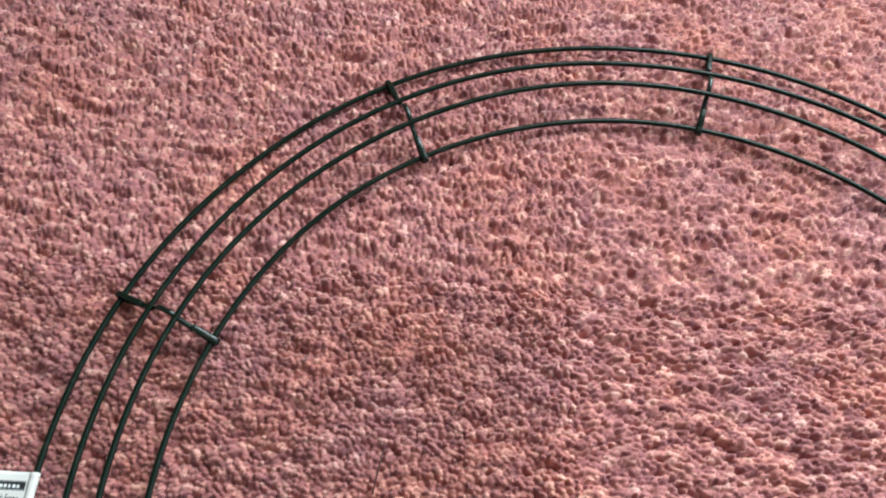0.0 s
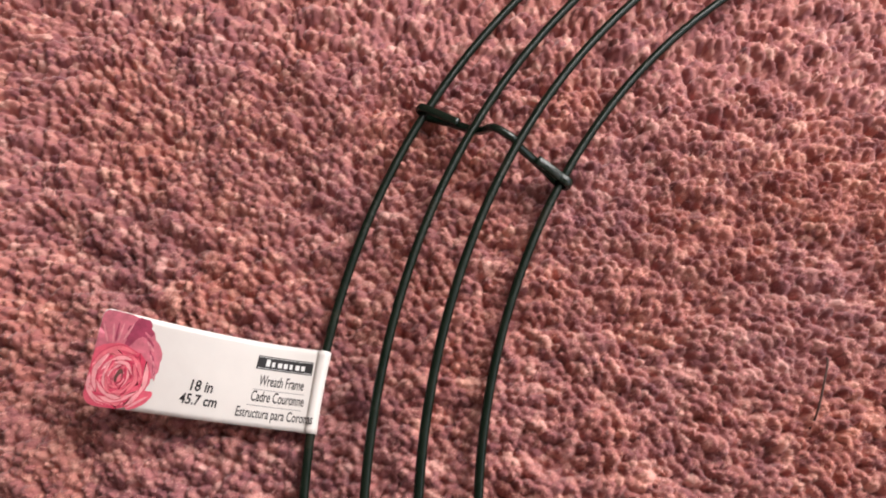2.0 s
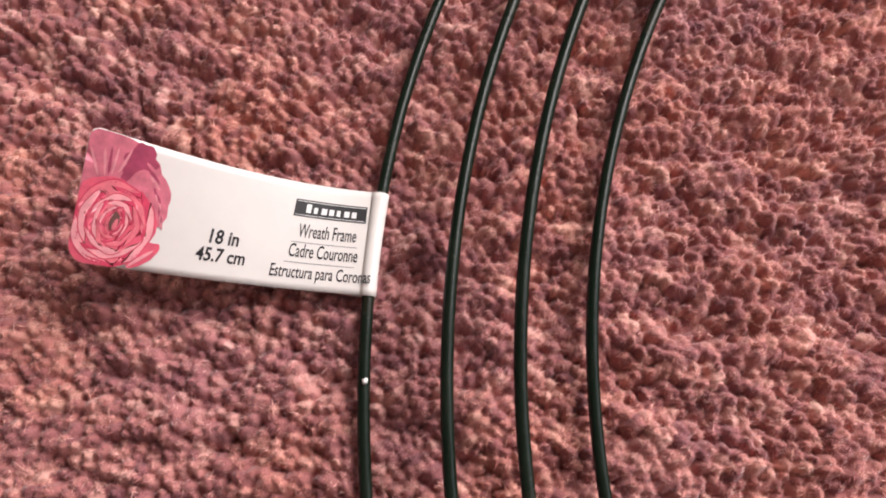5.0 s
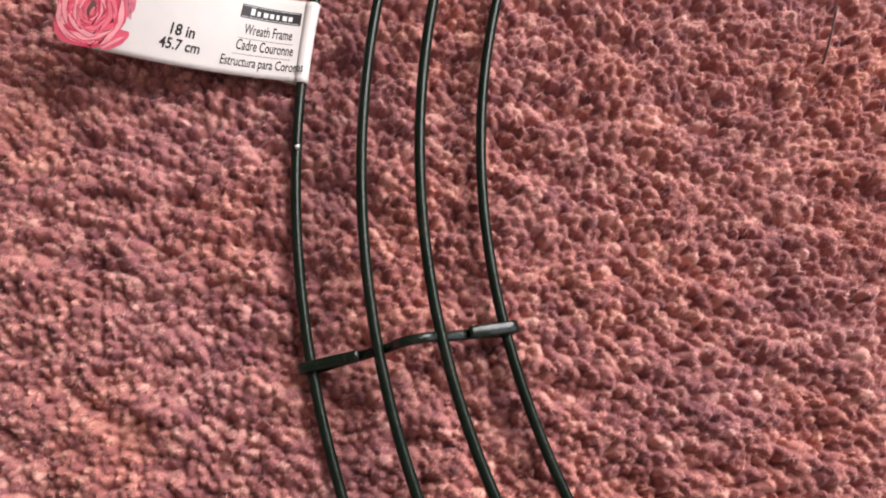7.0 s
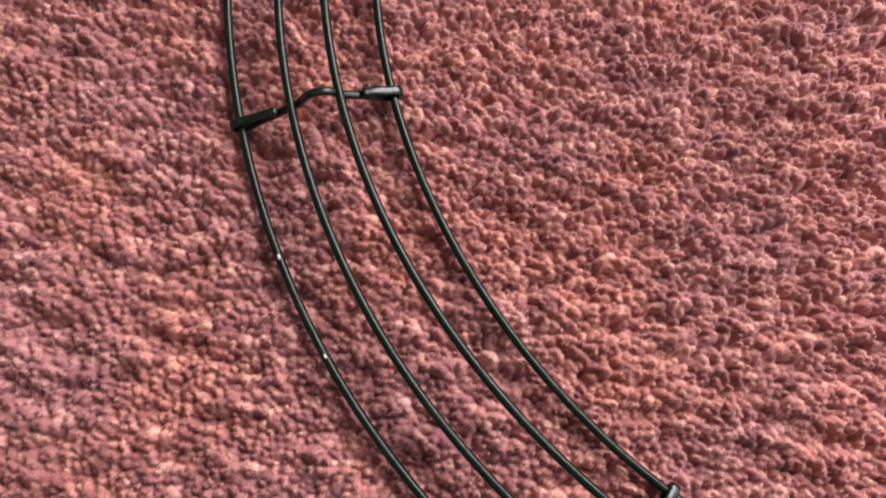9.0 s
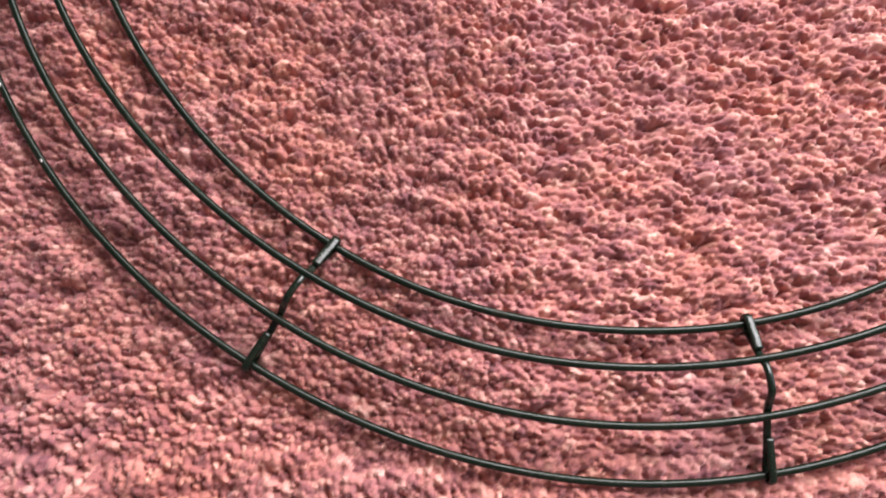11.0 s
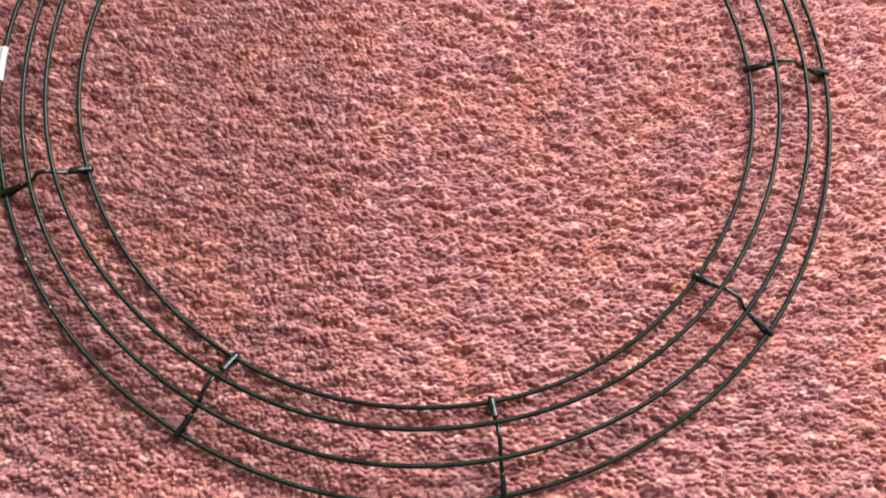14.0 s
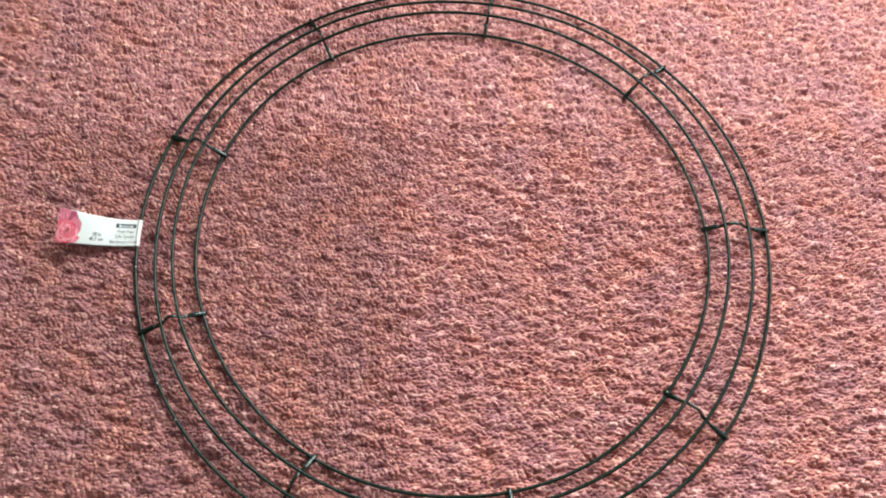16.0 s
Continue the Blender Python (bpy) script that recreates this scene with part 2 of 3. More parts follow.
for outer_turn, inner_turn in BARS:
    a0, a1 = radians(outer_turn), radians(inner_turn)
    p = [ring_point(k, a0 + (a1 - a0) * k / 3) for k in range(4)]
    r = [math.hypot(q.x, q.y) for q in p]
    z = [q.z for q in p]
    slope = (z[1] - 0.0022 - z[0]) / (r[0] - r[1])
    drop = (z[2] - 0.0022 - z[3]) / (r[2] - r[3])
    mm = 0.001
    # radius, height, width, thickness along the bent strip, tab to tab
    line = [
        (r[0] - 10.5 * mm, z[0] + slope * 10.5 * mm + 1.0 * mm, 2.35 * mm, 1.1 * mm),
        (r[0] - 5.0 * mm, z[0] + slope * 5.0 * mm + 1.6 * mm, 2.35 * mm, 1.3 * mm),
        (r[0] - 0.5 * mm, z[0] + 2.1 * mm, 2.35 * mm, 1.4 * mm),
        (r[0] + 2.0 * mm, z[0] + 1.0 * mm, 2.35 * mm, 1.4 * mm),
        (r[0] + 2.0 * mm, z[0] - 1.0 * mm, 2.35 * mm, 1.4 * mm),
        (r[0] - 0.5 * mm, z[0] - 2.1 * mm, 2.8 * mm, 1.4 * mm),
        (r[0] - 7.0 * mm, z[0] + slope * 7.0 * mm - 1.3 * mm, 2.4 * mm, 1.6 * mm),
        (r[1], z[1] - 2.1 * mm, 2.1 * mm, 1.9 * mm),
        (r[1] + (r[2] - r[1]) * 0.18, z[1] + 0.0 * mm, 2.1 * mm, 1.9 * mm),
        (r[1] + (r[2] - r[1]) * 0.42, (z[1] + z[2]) / 2 + 2.8 * mm, 2.1 * mm, 1.9 * mm),
        (r[1] + (r[2] - r[1]) * 0.70, (z[1] + z[2]) / 2 + 3.1 * mm, 2.1 * mm, 1.9 * mm),
        (r[1] + (r[2] - r[1]) * 0.90, z[2] + 0.2 * mm, 2.1 * mm, 1.9 * mm),
        (r[2], z[2] - 2.1 * mm, 2.1 * mm, 1.9 * mm),
        (r[3] + 6.0 * mm, z[3] + drop * 6.0 * mm - 1.2 * mm, 2.3 * mm, 1.7 * mm),
        (r[3] + 0.5 * mm, z[3] - 2.1 * mm, 2.8 * mm, 1.4 * mm),
        (r[3] - 2.0 * mm, z[3] - 1.0 * mm, 2.7 * mm, 1.4 * mm),
        (r[3] - 2.0 * mm, z[3] + 1.0 * mm, 2.8 * mm, 1.4 * mm),
        (r[3] + 0.5 * mm, z[3] + 2.1 * mm, 2.8 * mm, 1.4 * mm),
        (r[3] + 4.0 * mm, z[3] + drop * 4.0 * mm + 1.7 * mm, 2.8 * mm, 1.3 * mm),
        (r[3] + 8.0 * mm, z[3] + drop * 8.0 * mm + 0.9 * mm, 2.8 * mm, 1.1 * mm),
    ]
    fine = glide(line, 5)
    pts = []
    for q in fine:
        turn = a0 + (a1 - a0) * min(1, max(0, (r[0] - q[0]) / (r[0] - r[3])))
        pts.append(Vector((q[0] * math.cos(turn), q[0] * math.sin(turn), q[1])))
    across = Vector((-math.sin(a0), math.cos(a0), 0))
    ups = []
    for i in range(len(pts)):
        along = (pts[min(i + 1, len(pts) - 1)] - pts[max(i - 1, 0)]).normalized()
        ups.append(across.cross(along).normalized())
    bm = bmesh.new()
    sweep(bm, pts, ups, [q[2] for q in fine], [q[3] for q in fine], False, 12, 0.6)
    part("crossbar", bm, STRIP, frame_base)

# bare spots where the coating has chipped
for k, turn, size in ((0, -143.2, 0.5), (0, -150.5, 0.6)):
    bm = bmesh.new()
    bmesh.ops.create_icosphere(bm, subdivisions=2, radius=0.001)
    q = ring_point(k, radians(turn))
    for v in bm.verts:
        v.co = Vector((v.co.x * 0.8 * size, v.co.y * 1.6 * size, v.co.z * 0.5 * size))
    bmesh.ops.transform(bm, verts=bm.verts, matrix=Matrix.Translation(q + Vector((0, 0, WIRE_D / 2 - 0.0001))) @ Matrix.Rotation(radians(turn), 4, "Z"))
    part("paint_chip", bm, CHIP, frame_base, "bare metal chip in the coating")

# ---- the paper tag folded round the outer ring ----
TAG_L, TAG_W = 0.0560, 0.0216
TR, BR = np.array((-0.2270, 0.0086, 0.0033)), np.array((-0.2260, -0.0120, 0.0033))
TL, BL = np.array((-0.2747, 0.0063, 0.0272)), np.array((-0.2798, -0.0148, 0.0148))


def tag_point(s, v, lift=0.0):
    """Place on the tag's printed face: s from the free end to the fold, v from the lower to the upper edge, in metres."""
    u, w = 1 - s / TAG_L, v / TAG_W
    right, left = BR + (TR - BR) * w, BL + (TL - BL) * w
    flat = right + (left - right) * u
    flat[2] = right[2] + (left[2] - right[2]) * max(u, 0) ** 1.75 - 0.0006 * math.sin(math.pi * min(1, max(0, u)))
    du = (left - right) / TAG_L
    du[2] *= 1.75 * max(u, 0.001) ** 0.75
    dw = (TR - BR) * (1 - u) + (TL - BL) * u
    n = np.cross(dw, du)
    n = n / np.linalg.norm(n)
    if n[2] < 0:
        n = -n
    return Vector(flat + n * lift)


tag = tagged(new("paper_tag"), "white printed paper tag folded round the outer wire", "paper tag")


def rounded(s, v):
    """Keep a point inside the tag's outline, whose free corners are rounded."""
    for c, cy, sign in ((0.0030, 0.0030, -1), (0.0016, TAG_W - 0.0016, 1)):
        if s < c and (v - cy) * sign > 0:
            d = math.hypot(s - c, v - cy)
            if d > c:
                return c + (s - c) * c / d, cy + (v - cy) * c / d
    return s, v


bm = bmesh.new()
NS, NV = 44, 16
faces = []
for lift in (0.0, -0.0005):
    grid = [[bm.verts.new(tag_point(*rounded(TAG_L * i / NS, TAG_W * j / NV), lift)) for j in range(NV + 1)] for i in range(NS + 1)]
    faces.append(grid)
    for i in range(NS):
        for j in range(NV):
            bm.faces.new((grid[i][j], grid[i + 1][j], grid[i + 1][j + 1], grid[i][j + 1]))
rim = [(i, 0) for i in range(NS)] + [(NS, j) for j in range(NV)] + [(i, NV) for i in range(NS, 0, -1)] + [(0, j) for j in range(NV, 0, -1)]
for (i, j), (k, l) in zip(rim, rim[1:] + rim[:1]):
    bm.faces.new((faces[0][i][j], faces[0][k][l], faces[1][k][l], faces[1][i][j]))
bmesh.ops.recalc_face_normals(bm, faces=bm.faces)
part("card", bm, PAPER, tag)

# the fold that runs over and under the wire
bm = bmesh.new()
rows = []
for j in range(NV + 1):
    v = TAG_W * j / NV
    turn = math.atan2(tag_point(TAG_L, v).y, tag_point(TAG_L, v).x)
    c = ring_point(0, turn)
    out = Vector((math.cos(turn), math.sin(turn), 0))
    prof = [tag_point(TAG_L - 0.0026, v, 0.00015)]
    for a in range(100, -141, -20):
        prof.append(c + out * (-0.00150 * -1 * math.cos(radians(180 - a))) * 1.0 + Vector((0, 0, 0.00150 * math.sin(radians(a)))))
    prof.append(tag_point(TAG_L - 0.0060, v, -0.0008))
    rows.append([bm.verts.new(q) for q in prof])
for a, b in zip(rows, rows[1:]):
    for k in range(len(a) - 1):
        bm.faces.new((a[k], a[k + 1], b[k + 1], b[k]))
bmesh.ops.recalc_face_normals(bm, faces=bm.faces)
bmesh.ops.solidify(bm, geom=bm.faces[:], thickness=0.00025)
part("fold", bm, PAPER, tag, "white paper fold round the wire")


def print_shape(name, outline, mat, lift, label=""):
    """A printed area, given by its outline in millimetres on the tag, laid on the card."""
    bm = bmesh.new()
    c = (sum(p[0] for p in outline) / len(outline), sum(p[1] for p in outline) / len(outline))
    rings = []
    for f in (1.0, 0.66, 0.33):
        ring = []
        for s, v in outline:
            s, v = rounded((c[0] + (s - c[0]) * f) / 1000, (c[1] + (v - c[1]) * f) / 1000)
            ring.append(bm.verts.new(tag_point(max(s, 0.0), min(max(v, 0.0), TAG_W), lift)))
        rings.append(ring)
    mid = bm.verts.new(tag_point(c[0] / 1000, c[1] / 1000, lift))
    count = len(outline)
    for a, b in zip(rings, rings[1:]):
        for k in range(count):
            bm.faces.new((a[k], a[(k + 1) % count], b[(k + 1) % count], b[k]))
    for k in range(count):
        bm.faces.new((rings[-1][k], rings[-1][(k + 1) % count], mid))
    return part(name, bm, mat, tag, label)


def bar(s0, s1, v0, v1, steps=8):
    return [(s0 + (s1 - s0) * k / steps, v0) for k in range(steps + 1)] + [(s1 + (s0 - s1) * k / steps, v1) for k in range(steps + 1)]


def petal(cs, cv, rs, rv, lean=0.0, ruffle=0.05, seed=0, start=0.0, end=360.0, inner=None):
    """Outline of a petal: an uneven ellipse, or a crescent of it when inner is given."""
    rnd = random.Random(seed)
    ph = [rnd.uniform(0, 6.28) for _ in range(3)]

    def edge(a, f, shift=0.0):
        w = 1 + ruffle * (math.sin(3 * a + ph[0]) + 0.6 * math.sin(5 * a + ph[1]) + 0.4 * math.sin(9 * a + ph[2]))
        x, y = rs * f * w * math.cos(a), rv * f * w * math.sin(a)
        c, s = math.cos(radians(lean)), math.sin(radians(lean))
        return cs + x * c - y * s, cv + x * s + y * c + shift

    if inner is None:
        return [edge(radians(a), 1) for a in range(0, 360, 12)]
    turns = [radians(start + (end - start) * k / 16) for k in range(17)]
    fade = [inner + (1 - inner) * abs(2 * k / 16 - 1) ** 2 for k in range(17)]
    return [edge(a, 1) for a in turns] + [edge(a, f * 0.995) for a, f in list(zip(turns, fade))[15:0:-1]]


# carnation behind, then the rose from its outer petals to its heart
print_shape("printed_carnation", petal(4.4, 15.6, 8.0, 6.4, -6, 0.05, 3), MAUVES[0], 0.00006, "mauve carnation print")
print_shape("printed_carnation", petal(11.4, 13.2, 2.7, 5.6, 22, 0.09, 4), MAUVES[0], 0.00008)
print_shape("carnation_shade", petal(8.4, 19.0, 2.6, 2.2, 10, 0.14, 5), MAUVES[1], 0.00010)
print_shape("carnation_shade", petal(7.0, 16.4, 0.9, 2.2, -30, 0.12, 6), MAUVES[1], 0.00011)
for k in range(9):
    print_shape("carnation_petal", petal(10.4 + 0.42 * k, 17.6 - 1.05 * k, 0.28, 1.5, 55 - 5 * k, 0.05, 20 + k), MAUVES[k % 3], 0.00012)
for k in range(8):
    print_shape("carnation_petal", petal(1.4 + 0.75 * k, 16.4 + 0.22 * k, 0.22, 2.2, 24 - 7 * k, 0.05, 30 + k), MAUVES[(2, 0, 2, 1)[k % 4]], 0.00012)
print_shape("printed_rose", petal(5.4, 7.0, 7.6, 7.7, 0, 0.04, 8), PINKS[1], 0.00014, "pink rose print")
print_shape("rose_petal", petal(11.9, 2.9, 3.2, 1.7, 42, 0.05, 9), PINKS[1], 0.00015)
print_shape("rose_petal", petal(11.8, 2.2, 2.6, 0.3, 42, 0.05, 10), PINKS[3], 0.00017)
rnd = random.Random(5)
lift = 0.00016
for k in range(6):
    size, slim = 6.9 - 1.02 * k, 0.96 - 0.05 * k
    for q in range(3):
        a0 = 40 + 67 * k + 120 * q + rnd.uniform(-12, 12)
        cs, cv = 6.2 + rnd.uniform(-0.25, 0.25), 7.2 + 0.06 * k + rnd.uniform(-0.2, 0.2)
        lean = rnd.uniform(-10, 10)
        print_shape("rose_petal", petal(cs, cv, size * slim, size, lean, 0.03, 40 + 3 * k + q, a0, a0 + 140, 0.60), PINKS[(2, 1, 2, 1, 0)[(k + 2 * q) % 5]], lift)
        print_shape("petal_crease", petal(cs, cv, size * slim * 1.03, size * 1.03, lean, 0.03, 40 + 3 * k + q, a0 - 6, a0 + 120, 0.955), PINKS[0], lift + 0.000002)
        print_shape("petal_rim", petal(cs, cv, size * slim, size * 0.99, lean, 0.03, 40 + 3 * k + q, a0 + 10, a0 + 118, 0.945), PINKS[3 if (k + q) % 3 else 2], lift + 0.000004)
        lift += 0.000008
print_shape("rose_heart", petal(6.3, 7.9, 0.75, 1.5, -10, 0.08, 60), HEART, 0.00040, "dark heart of the rose print")
print_shape("rose_petal", petal(6.5, 7.3, 0.35, 1.0, -14, 0.05, 61), PINKS[2], 0.00042)

# the maker's mark, a black panel with a plain white band
print_shape("maker_panel", bar(37.4, 52.8, 14.7, 18.2), INK, 0.00006, "black panel of the maker's mark")
for v0, v1 in ((14.98, 15.1), (17.8, 17.92)):
    print_shape("panel_line", bar(37.7, 52.5, v0, v1), WHITE_INK, 0.00009)
for k in range(7):
    s0 = 39.8 + 1.62 * k
    print_shape("panel_mark", bar(s0, s0 + (1.05, 0.8, 1.15)[k % 3], 15.6, 16.85 if k else 17.4, 3), WHITE_INK, 0.00009)
for s0, s1, v in ((38.0, 51.6, 9.4), (37.4, 51.6, 5.3)):
    print_shape("rule_line", bar(s0, s1, v, v + 0.16), GREY_INK, 0.00006)


def lettering(text, s0, s1, base, cap, bold=0.0, space=1.0):
    """Words set between s0 and s1 in millimetres, with their capitals cap high, on the tag."""
    cu = bpy.data.curves.new("lettering", "FONT")
    cu.body, cu.size, cu.offset, cu.space_character, cu.resolution_u = text, 1.0, bold, space, 3
    ob = bpy.data.objects.new("lettering", cu)
    scene.collection.objects.link(ob)
    me = bpy.data.meshes.new_from_object(ob.evaluated_get(bpy.context.evaluated_depsgraph_get()))
    bpy.data.objects.remove(ob)
    bm = bmesh.new()
    bm.from_mesh(me)
    bpy.data.meshes.remove(me)
    lo, hi = min(v.co.x for v in bm.verts), max(v.co.x for v in bm.verts)
    for v in bm.verts:
        s = s0 + (s1 - s0) * (v.co.x - lo) / (hi - lo)
        v.co = tag_point(s / 1000, (base + v.co.y * cap / 0.70) / 1000, 0.00008 if s < 53.2 else 0.0006)
    part("lettering", bm, INK, tag, "black printed words", smooth=False)


lettering("18 in", 22.8, 28.2, 7.0, 2.6, 0.022)
lettering("45.7 cm", 21.0, 30.1, 3.6, 2.5, 0.022)
lettering("Wreath Frame", 39.1, 51.2, 10.6, 2.7, 0.008)
lettering("Cadre Couronne", 38.0, 52.0, 6.5, 2.7, 0.008)
lettering("Estructura para Coronas", 35.2, 55.2, 2.3, 2.5, 0.008)

# ---- lint on the wire and a loose thread in the pile ----
bm = bmesh.new()
bmesh.ops.create_icosphere(bm, subdivisions=2, radius=0.00055)
rnd = random.Random(11)
for v in bm.verts:
    v.co *= rnd.uniform(0.6, 1.5)
q = ring_point(0, radians(-172.9))
bmesh.ops.transform(bm, verts=bm.verts, matrix=Matrix.Translation(q + Vector((0.0004, 0, WIRE_D / 2 + 0.0003))))
tagged(part("lint", bm, LINT), "tiny white lint caught on the outer wire", "lint")

bm = bmesh.new()
line = glide([(-0.1056, 0.0085, -0.0015), (-0.1050, 0.0115, 0.0012), (-0.1043, 0.0160, 0.0024), (-0.1035, 0.0215, 0.0030), (-0.1028, 0.0255, 0.0026), (-0.1016, 0.0275, -0.0010)], 6)
pts = [Vector(p) for p in line]
sweep(bm, pts, [Vector((0, 0, 1))] * len(pts), [0.0006] * len(pts), [0.0006] * len(pts), False, 6)
tagged(part("thread", bm, THREAD), "loose dark brown thread lying in the carpet", "thread")


# ---- carpet pile: twisted yarn tufts with stray fibres ----
def wave(x, y, seed, scale):
    """Smooth noise of unit spread, from a sum of turned waves."""
    rng = np.random.default_rng(seed)
    out = np.zeros_like(x)
    for _ in range(28):
        a, f, p = rng.uniform(0, 2 * np.pi), rng.uniform(0.5, 1.6) / scale, rng.uniform(0, 2 * np.pi)
        out += np.sin(2 * np.pi * f * (x * np.cos(a) + y * np.sin(a)) + p)
    return out / math.sqrt(14)


TUFT = 0.0022
TUFT_RNG = np.random.default_rng(7)
TNX, TNY = int((PX1 - PX0) / TUFT) + 12, int((PY1 - PY0) / (TUFT * 0.86)) + 12
tuft_i, tuft_j = np.meshgrid(np.arange(TNX), np.arange(TNY), indexing="ij")
tuft_x = PX0 + (tuft_i - 6 + 0.5 * (tuft_j % 2)) * TUFT + TUFT_RNG.normal(0, 0.26, tuft_i.shape) * TUFT
tuft_y = PY0 + (tuft_j - 6) * TUFT * 0.86 + TUFT_RNG.normal(0, 0.26, tuft_i.shape) * TUFT
# clumps stand together, and the pile lies in low ripples
ripple_x, ripple_y = tuft_x * 0.995 - tuft_y * 0.1, tuft_y * 0.995 + tuft_x * 0.1
tuft_top = (0.0003 * wave(ripple_x * 0.55, ripple_y, 5, 0.0060) + 0.0008 * wave(ripple_x * 0.38, ripple_y, 6, 0.009)
            + 0.0004 * wave(ripple_x * 0.5, ripple_y, 12, 0.026) + TUFT_RNG.normal(0, 0.00027, tuft_i.shape))
# the wire presses the pile down where it lies
for ring_r, ring_z, ring_cx, ring_cy in RINGS[0], RINGS[3]:
    off = np.abs(np.hypot(tuft_x - ring_cx, tuft_y - ring_cy) - ring_r)
    tuft_top = np.where(off < 0.0028, np.minimum(tuft_top, ring_z - 0.0022), tuft_top)
tuft_size = np.clip(TUFT_RNG.normal(1.0, 0.2, tuft_i.shape), 0.6, 1.6)
# mauve 0 to pale salmon 1, yarn by yarn
tuft_tone = np.clip(0.49 + 0.055 * wave(tuft_x * 0.6, tuft_y, 9, 0.007) + TUFT_RNG.normal(0, 0.085, tuft_i.shape), 0.2, 0.85)
tuft_turn = 0.3 * wave(tuft_x, tuft_y, 8, 0.03) + TUFT_RNG.normal(0, 0.4, tuft_i.shape)


def pile_height(x, y):
    """Height of the pile over x, y, and the way out from the middle of the tuft there."""
    j0 = np.round((y - PY0) / (TUFT * 0.86)).astype(int) + 6
    total = np.zeros_like(x)
    best, tone = np.full_like(x, -9.0), np.zeros_like(x)
    out_x, out_y = np.zeros_like(x), np.zeros_like(x)
    for dj in (-2, -1, 0, 1, 2):
        j = np.clip(j0 + dj, 0, TNY - 1)
        i0 = np.round((x - PX0) / TUFT - 0.5 * (j % 2)).astype(int) + 6
        for di in (-1, 0, 1):
            i = np.clip(i0 + di, 0, TNX - 1)
            dx, dy = x - tuft_x[i, j], y - tuft_y[i, j]
            c, s = np.cos(tuft_turn[i, j]), np.sin(tuft_turn[i, j])
            u, v = (dx * c + dy * s) / 1.22, (dy * c - dx * s) / 0.90
            d2 = (u * u + v * v) / (0.5 * TUFT * tuft_size[i, j]) ** 2
            z = tuft_top[i, j] - 0.0019 * d2 / (1 + 0.12 * d2)
            total += np.exp(np.clip(z * 14000, -80, 80))
            nearer = z > best
            best, tone = np.where(nearer, z, best), np.where(nearer, tuft_tone[i, j], tone)
            out_x, out_y = np.where(nearer, dx, out_x), np.where(nearer, dy, out_y)
    return np.log(total) / 14000, tone, out_x / (0.5 * TUFT), out_y / (0.5 * TUFT)


def pile_mesh(name, v, f, normals, tone, label):
    me = bpy.data.meshes.new(name)
    me.vertices.add(len(v))
    me.vertices.foreach_set("co", v.astype(np.float32).ravel())
    me.loops.add(f.size)
    me.loops.foreach_set("vertex_index", f.astype(np.int32).ravel())
    me.polygons.add(len(f))
    me.polygons.foreach_set("loop_start", np.arange(0, f.size, 3, dtype=np.int32))
    me.polygons.foreach_set("use_smooth", np.ones(len(f), dtype=bool))
    me.update(calc_edges=True)
    me.attributes.new("yarn_tone", "FLOAT", "POINT").data.foreach_set("value", tone.astype(np.float32))
    me.attributes.new("custom_normal", "FLOAT_VECTOR", "POINT").data.foreach_set("vector", normals.astype(np.float32).ravel())
    me.materials.append(PILE)
    return tagged(new(name, me), label, "carpet pile", kind="stuff")


def unit(v):
    return v / np.linalg.norm(v, axis=1)[:, None]


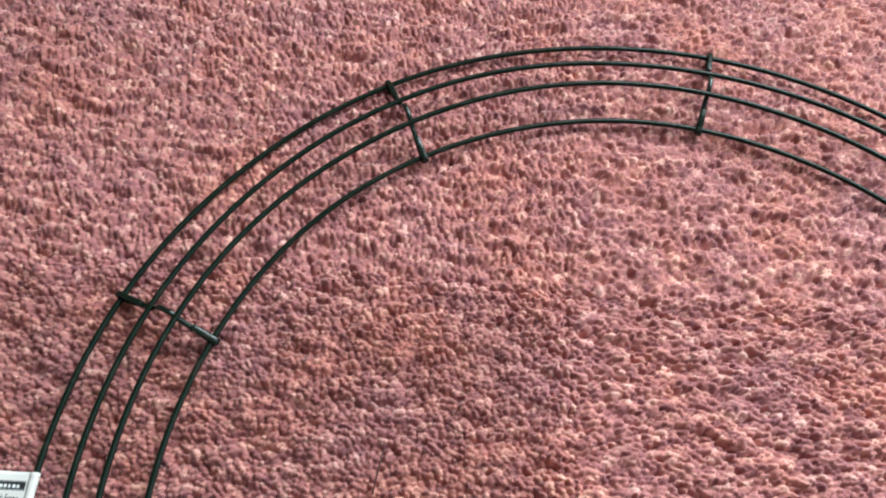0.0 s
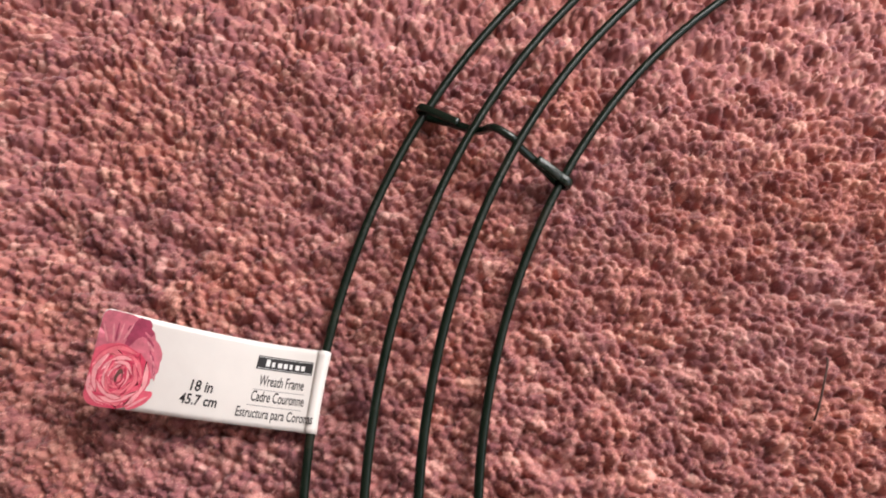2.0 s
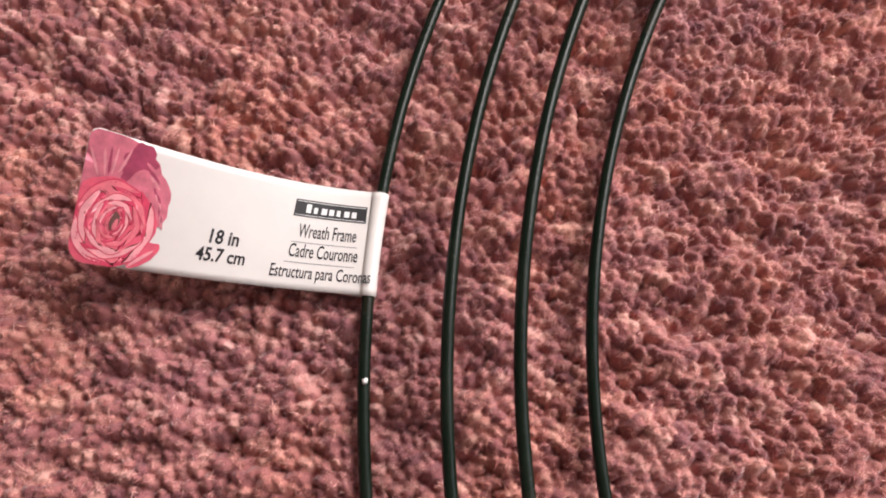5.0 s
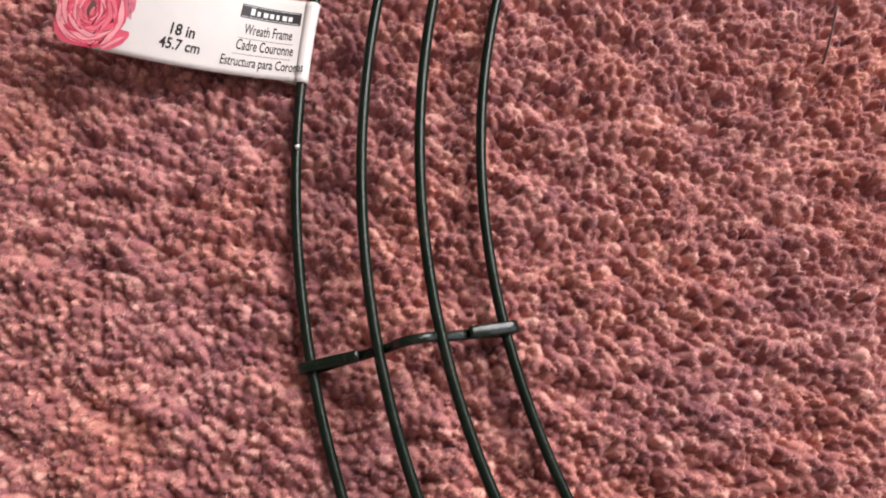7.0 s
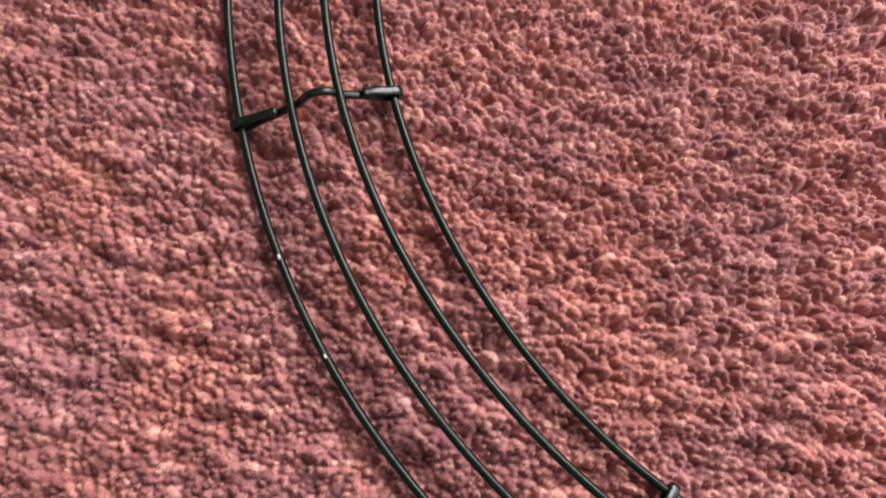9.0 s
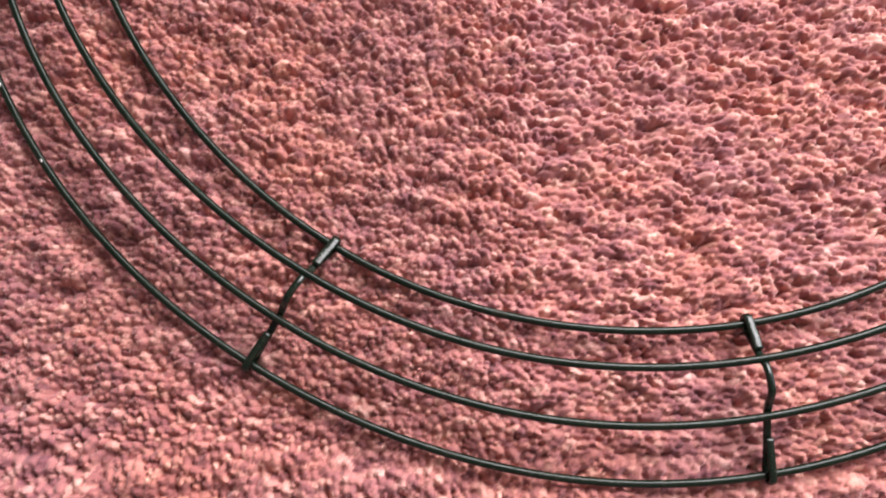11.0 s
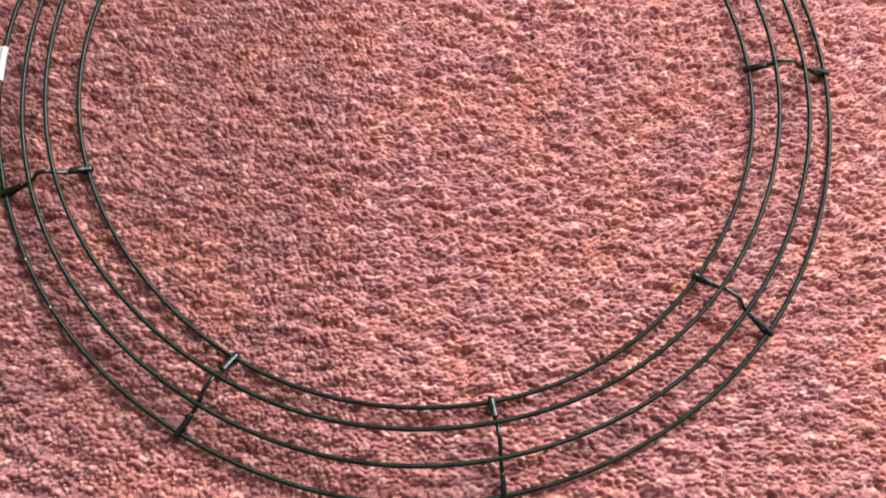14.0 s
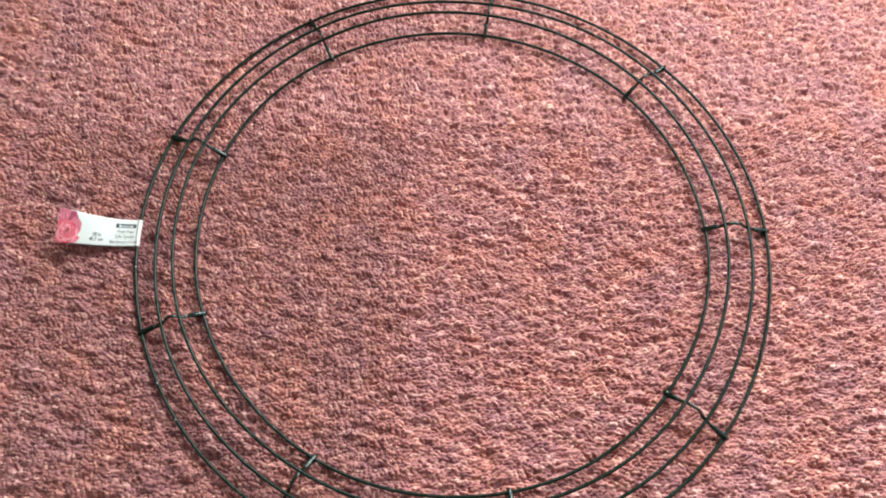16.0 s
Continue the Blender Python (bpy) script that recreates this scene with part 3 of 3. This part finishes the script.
def pile(step, wide, near, near_fibres, far_fibres):
    rng = np.random.default_rng(17)
    # the tufts as one dense sheet
    xs = np.concatenate([np.arange(PX0, near[0], wide), np.arange(near[0], near[1], step), np.arange(near[1], PX1, wide)])
    ys = np.concatenate([np.arange(PY0, near[2], wide), np.arange(near[2], near[3], step), np.arange(near[3], PY1, wide)])
    gx, gy = np.meshgrid(xs, ys, indexing="ij")
    shape = gx.shape
    gz, gtone, _, _ = pile_height(gx, gy)
    slope_x, slope_y = np.gradient(gz, xs, ys)
    ground = unit(np.stack([-0.9 * slope_x, -0.9 * slope_y, np.ones(shape)], 2).reshape(-1, 3))
    gx, gy = gx + rng.normal(0, 0.15, shape) * step, gy + rng.normal(0, 0.15, shape) * step
    gz += rng.normal(0, 0.00006, shape)
    sheet = np.stack([gx, gy, gz], 2).reshape(-1, 3)
    at = np.arange(shape[0] * shape[1]).reshape(shape)
    a, b, c, d = at[:-1, :-1].ravel(), at[1:, :-1].ravel(), at[1:, 1:].ravel(), at[:-1, 1:].ravel()
    faces = np.concatenate([np.stack([a, b, c], 1), np.stack([a, c, d], 1)])
    # fibres: thin blades that start in the tufts, run down their sides in the yarn's twist, and fray out of them
    x = rng.uniform(PX0, PX1, far_fibres)
    y = rng.uniform(PY0, PY1, far_fibres)
    half = np.full(far_fibres, 0.00011)
    nx, ny = rng.uniform(near[0], near[1], near_fibres), rng.uniform(near[2], near[3], near_fibres)
    edge = np.minimum(np.minimum(nx - near[0], near[1] - nx), np.minimum(ny - near[2], near[3] - ny))
    keep = edge > rng.uniform(0, 0.03, near_fibres)
    x, y = np.concatenate([x, nx[keep]]), np.concatenate([y, ny[keep]])
    half = np.concatenate([half, np.full(keep.sum(), 0.00007)])
    z, tone, ox, oy = pile_height(x, y)
    crown = ox * ox + oy * oy < rng.uniform(0.3, 1.4, len(x))
    x, y, z, tone, ox, oy, half = x[crown], y[crown], z[crown], tone[crown], ox[crown], oy[crown], half[crown]
    m = len(x)
    lean_x = 0.35 * wave(x, y, 1, 0.022) + 0.3 * wave(x, y, 2, 0.007)
    lean_y = 0.35 * wave(x, y, 3, 0.022) + 0.3 * wave(x, y, 4, 0.007)
    gi = np.clip(np.searchsorted(xs, x - step / 2), 0, shape[0] - 1)
    gj = np.clip(np.searchsorted(ys, y - step / 2), 0, shape[1] - 1)
    out = ground[at[gi, gj]]
    away = np.stack([ox, oy, 0 * x], 1)
    twist = np.stack([-oy, ox, 0 * x], 1)
    way = 0.7 * away + 0.5 * twist + rng.normal(0, 0.6, (m, 3)) + 0.7 * np.stack([lean_x, lean_y, 0 * x], 1)
    way = unit(way - out * (way * out).sum(1)[:, None])
    stray = rng.uniform(0, 1, m) < 0.36
    way = unit(way + out * np.where(stray, rng.uniform(0.4, 1.4, m), rng.uniform(0.02, 0.25, m))[:, None])
    side = unit(np.cross(way, out + rng.normal(0, 0.25, (m, 3))))
    side *= (rng.uniform(0.6, 1.5, m) * half * np.where(stray, 0.65, 1.2))[:, None]
    root = np.stack([x, y, z], 1) + out * 0.00002
    tip = root + way * (0.0003 + rng.gamma(4.0, 1 / 4, m) * np.where(stray, 0.0012, 0.0009))[:, None]
    blades = np.stack([root - side, root + side, tip], 1).reshape(-1, 3)
    shine = unit(out + rng.normal(0, 0.22, (m, 3)))
    pile_mesh("carpet_pile", np.concatenate([sheet, blades]), np.concatenate([faces, len(sheet) + np.arange(m * 3).reshape(-1, 3)]),
              np.concatenate([ground, np.repeat(shine, 3, 0)]),
              np.concatenate([gtone.ravel(), np.repeat(tone + rng.normal(0.01, 0.17, m) * np.where(half < 0.0001, 1, 0.3), 3)]), "dusty red twisted wool pile of the carpet")


pile(0.00050, 0.00090, (-0.320, -0.030, -0.220, 0.100), 1100000, 600000)
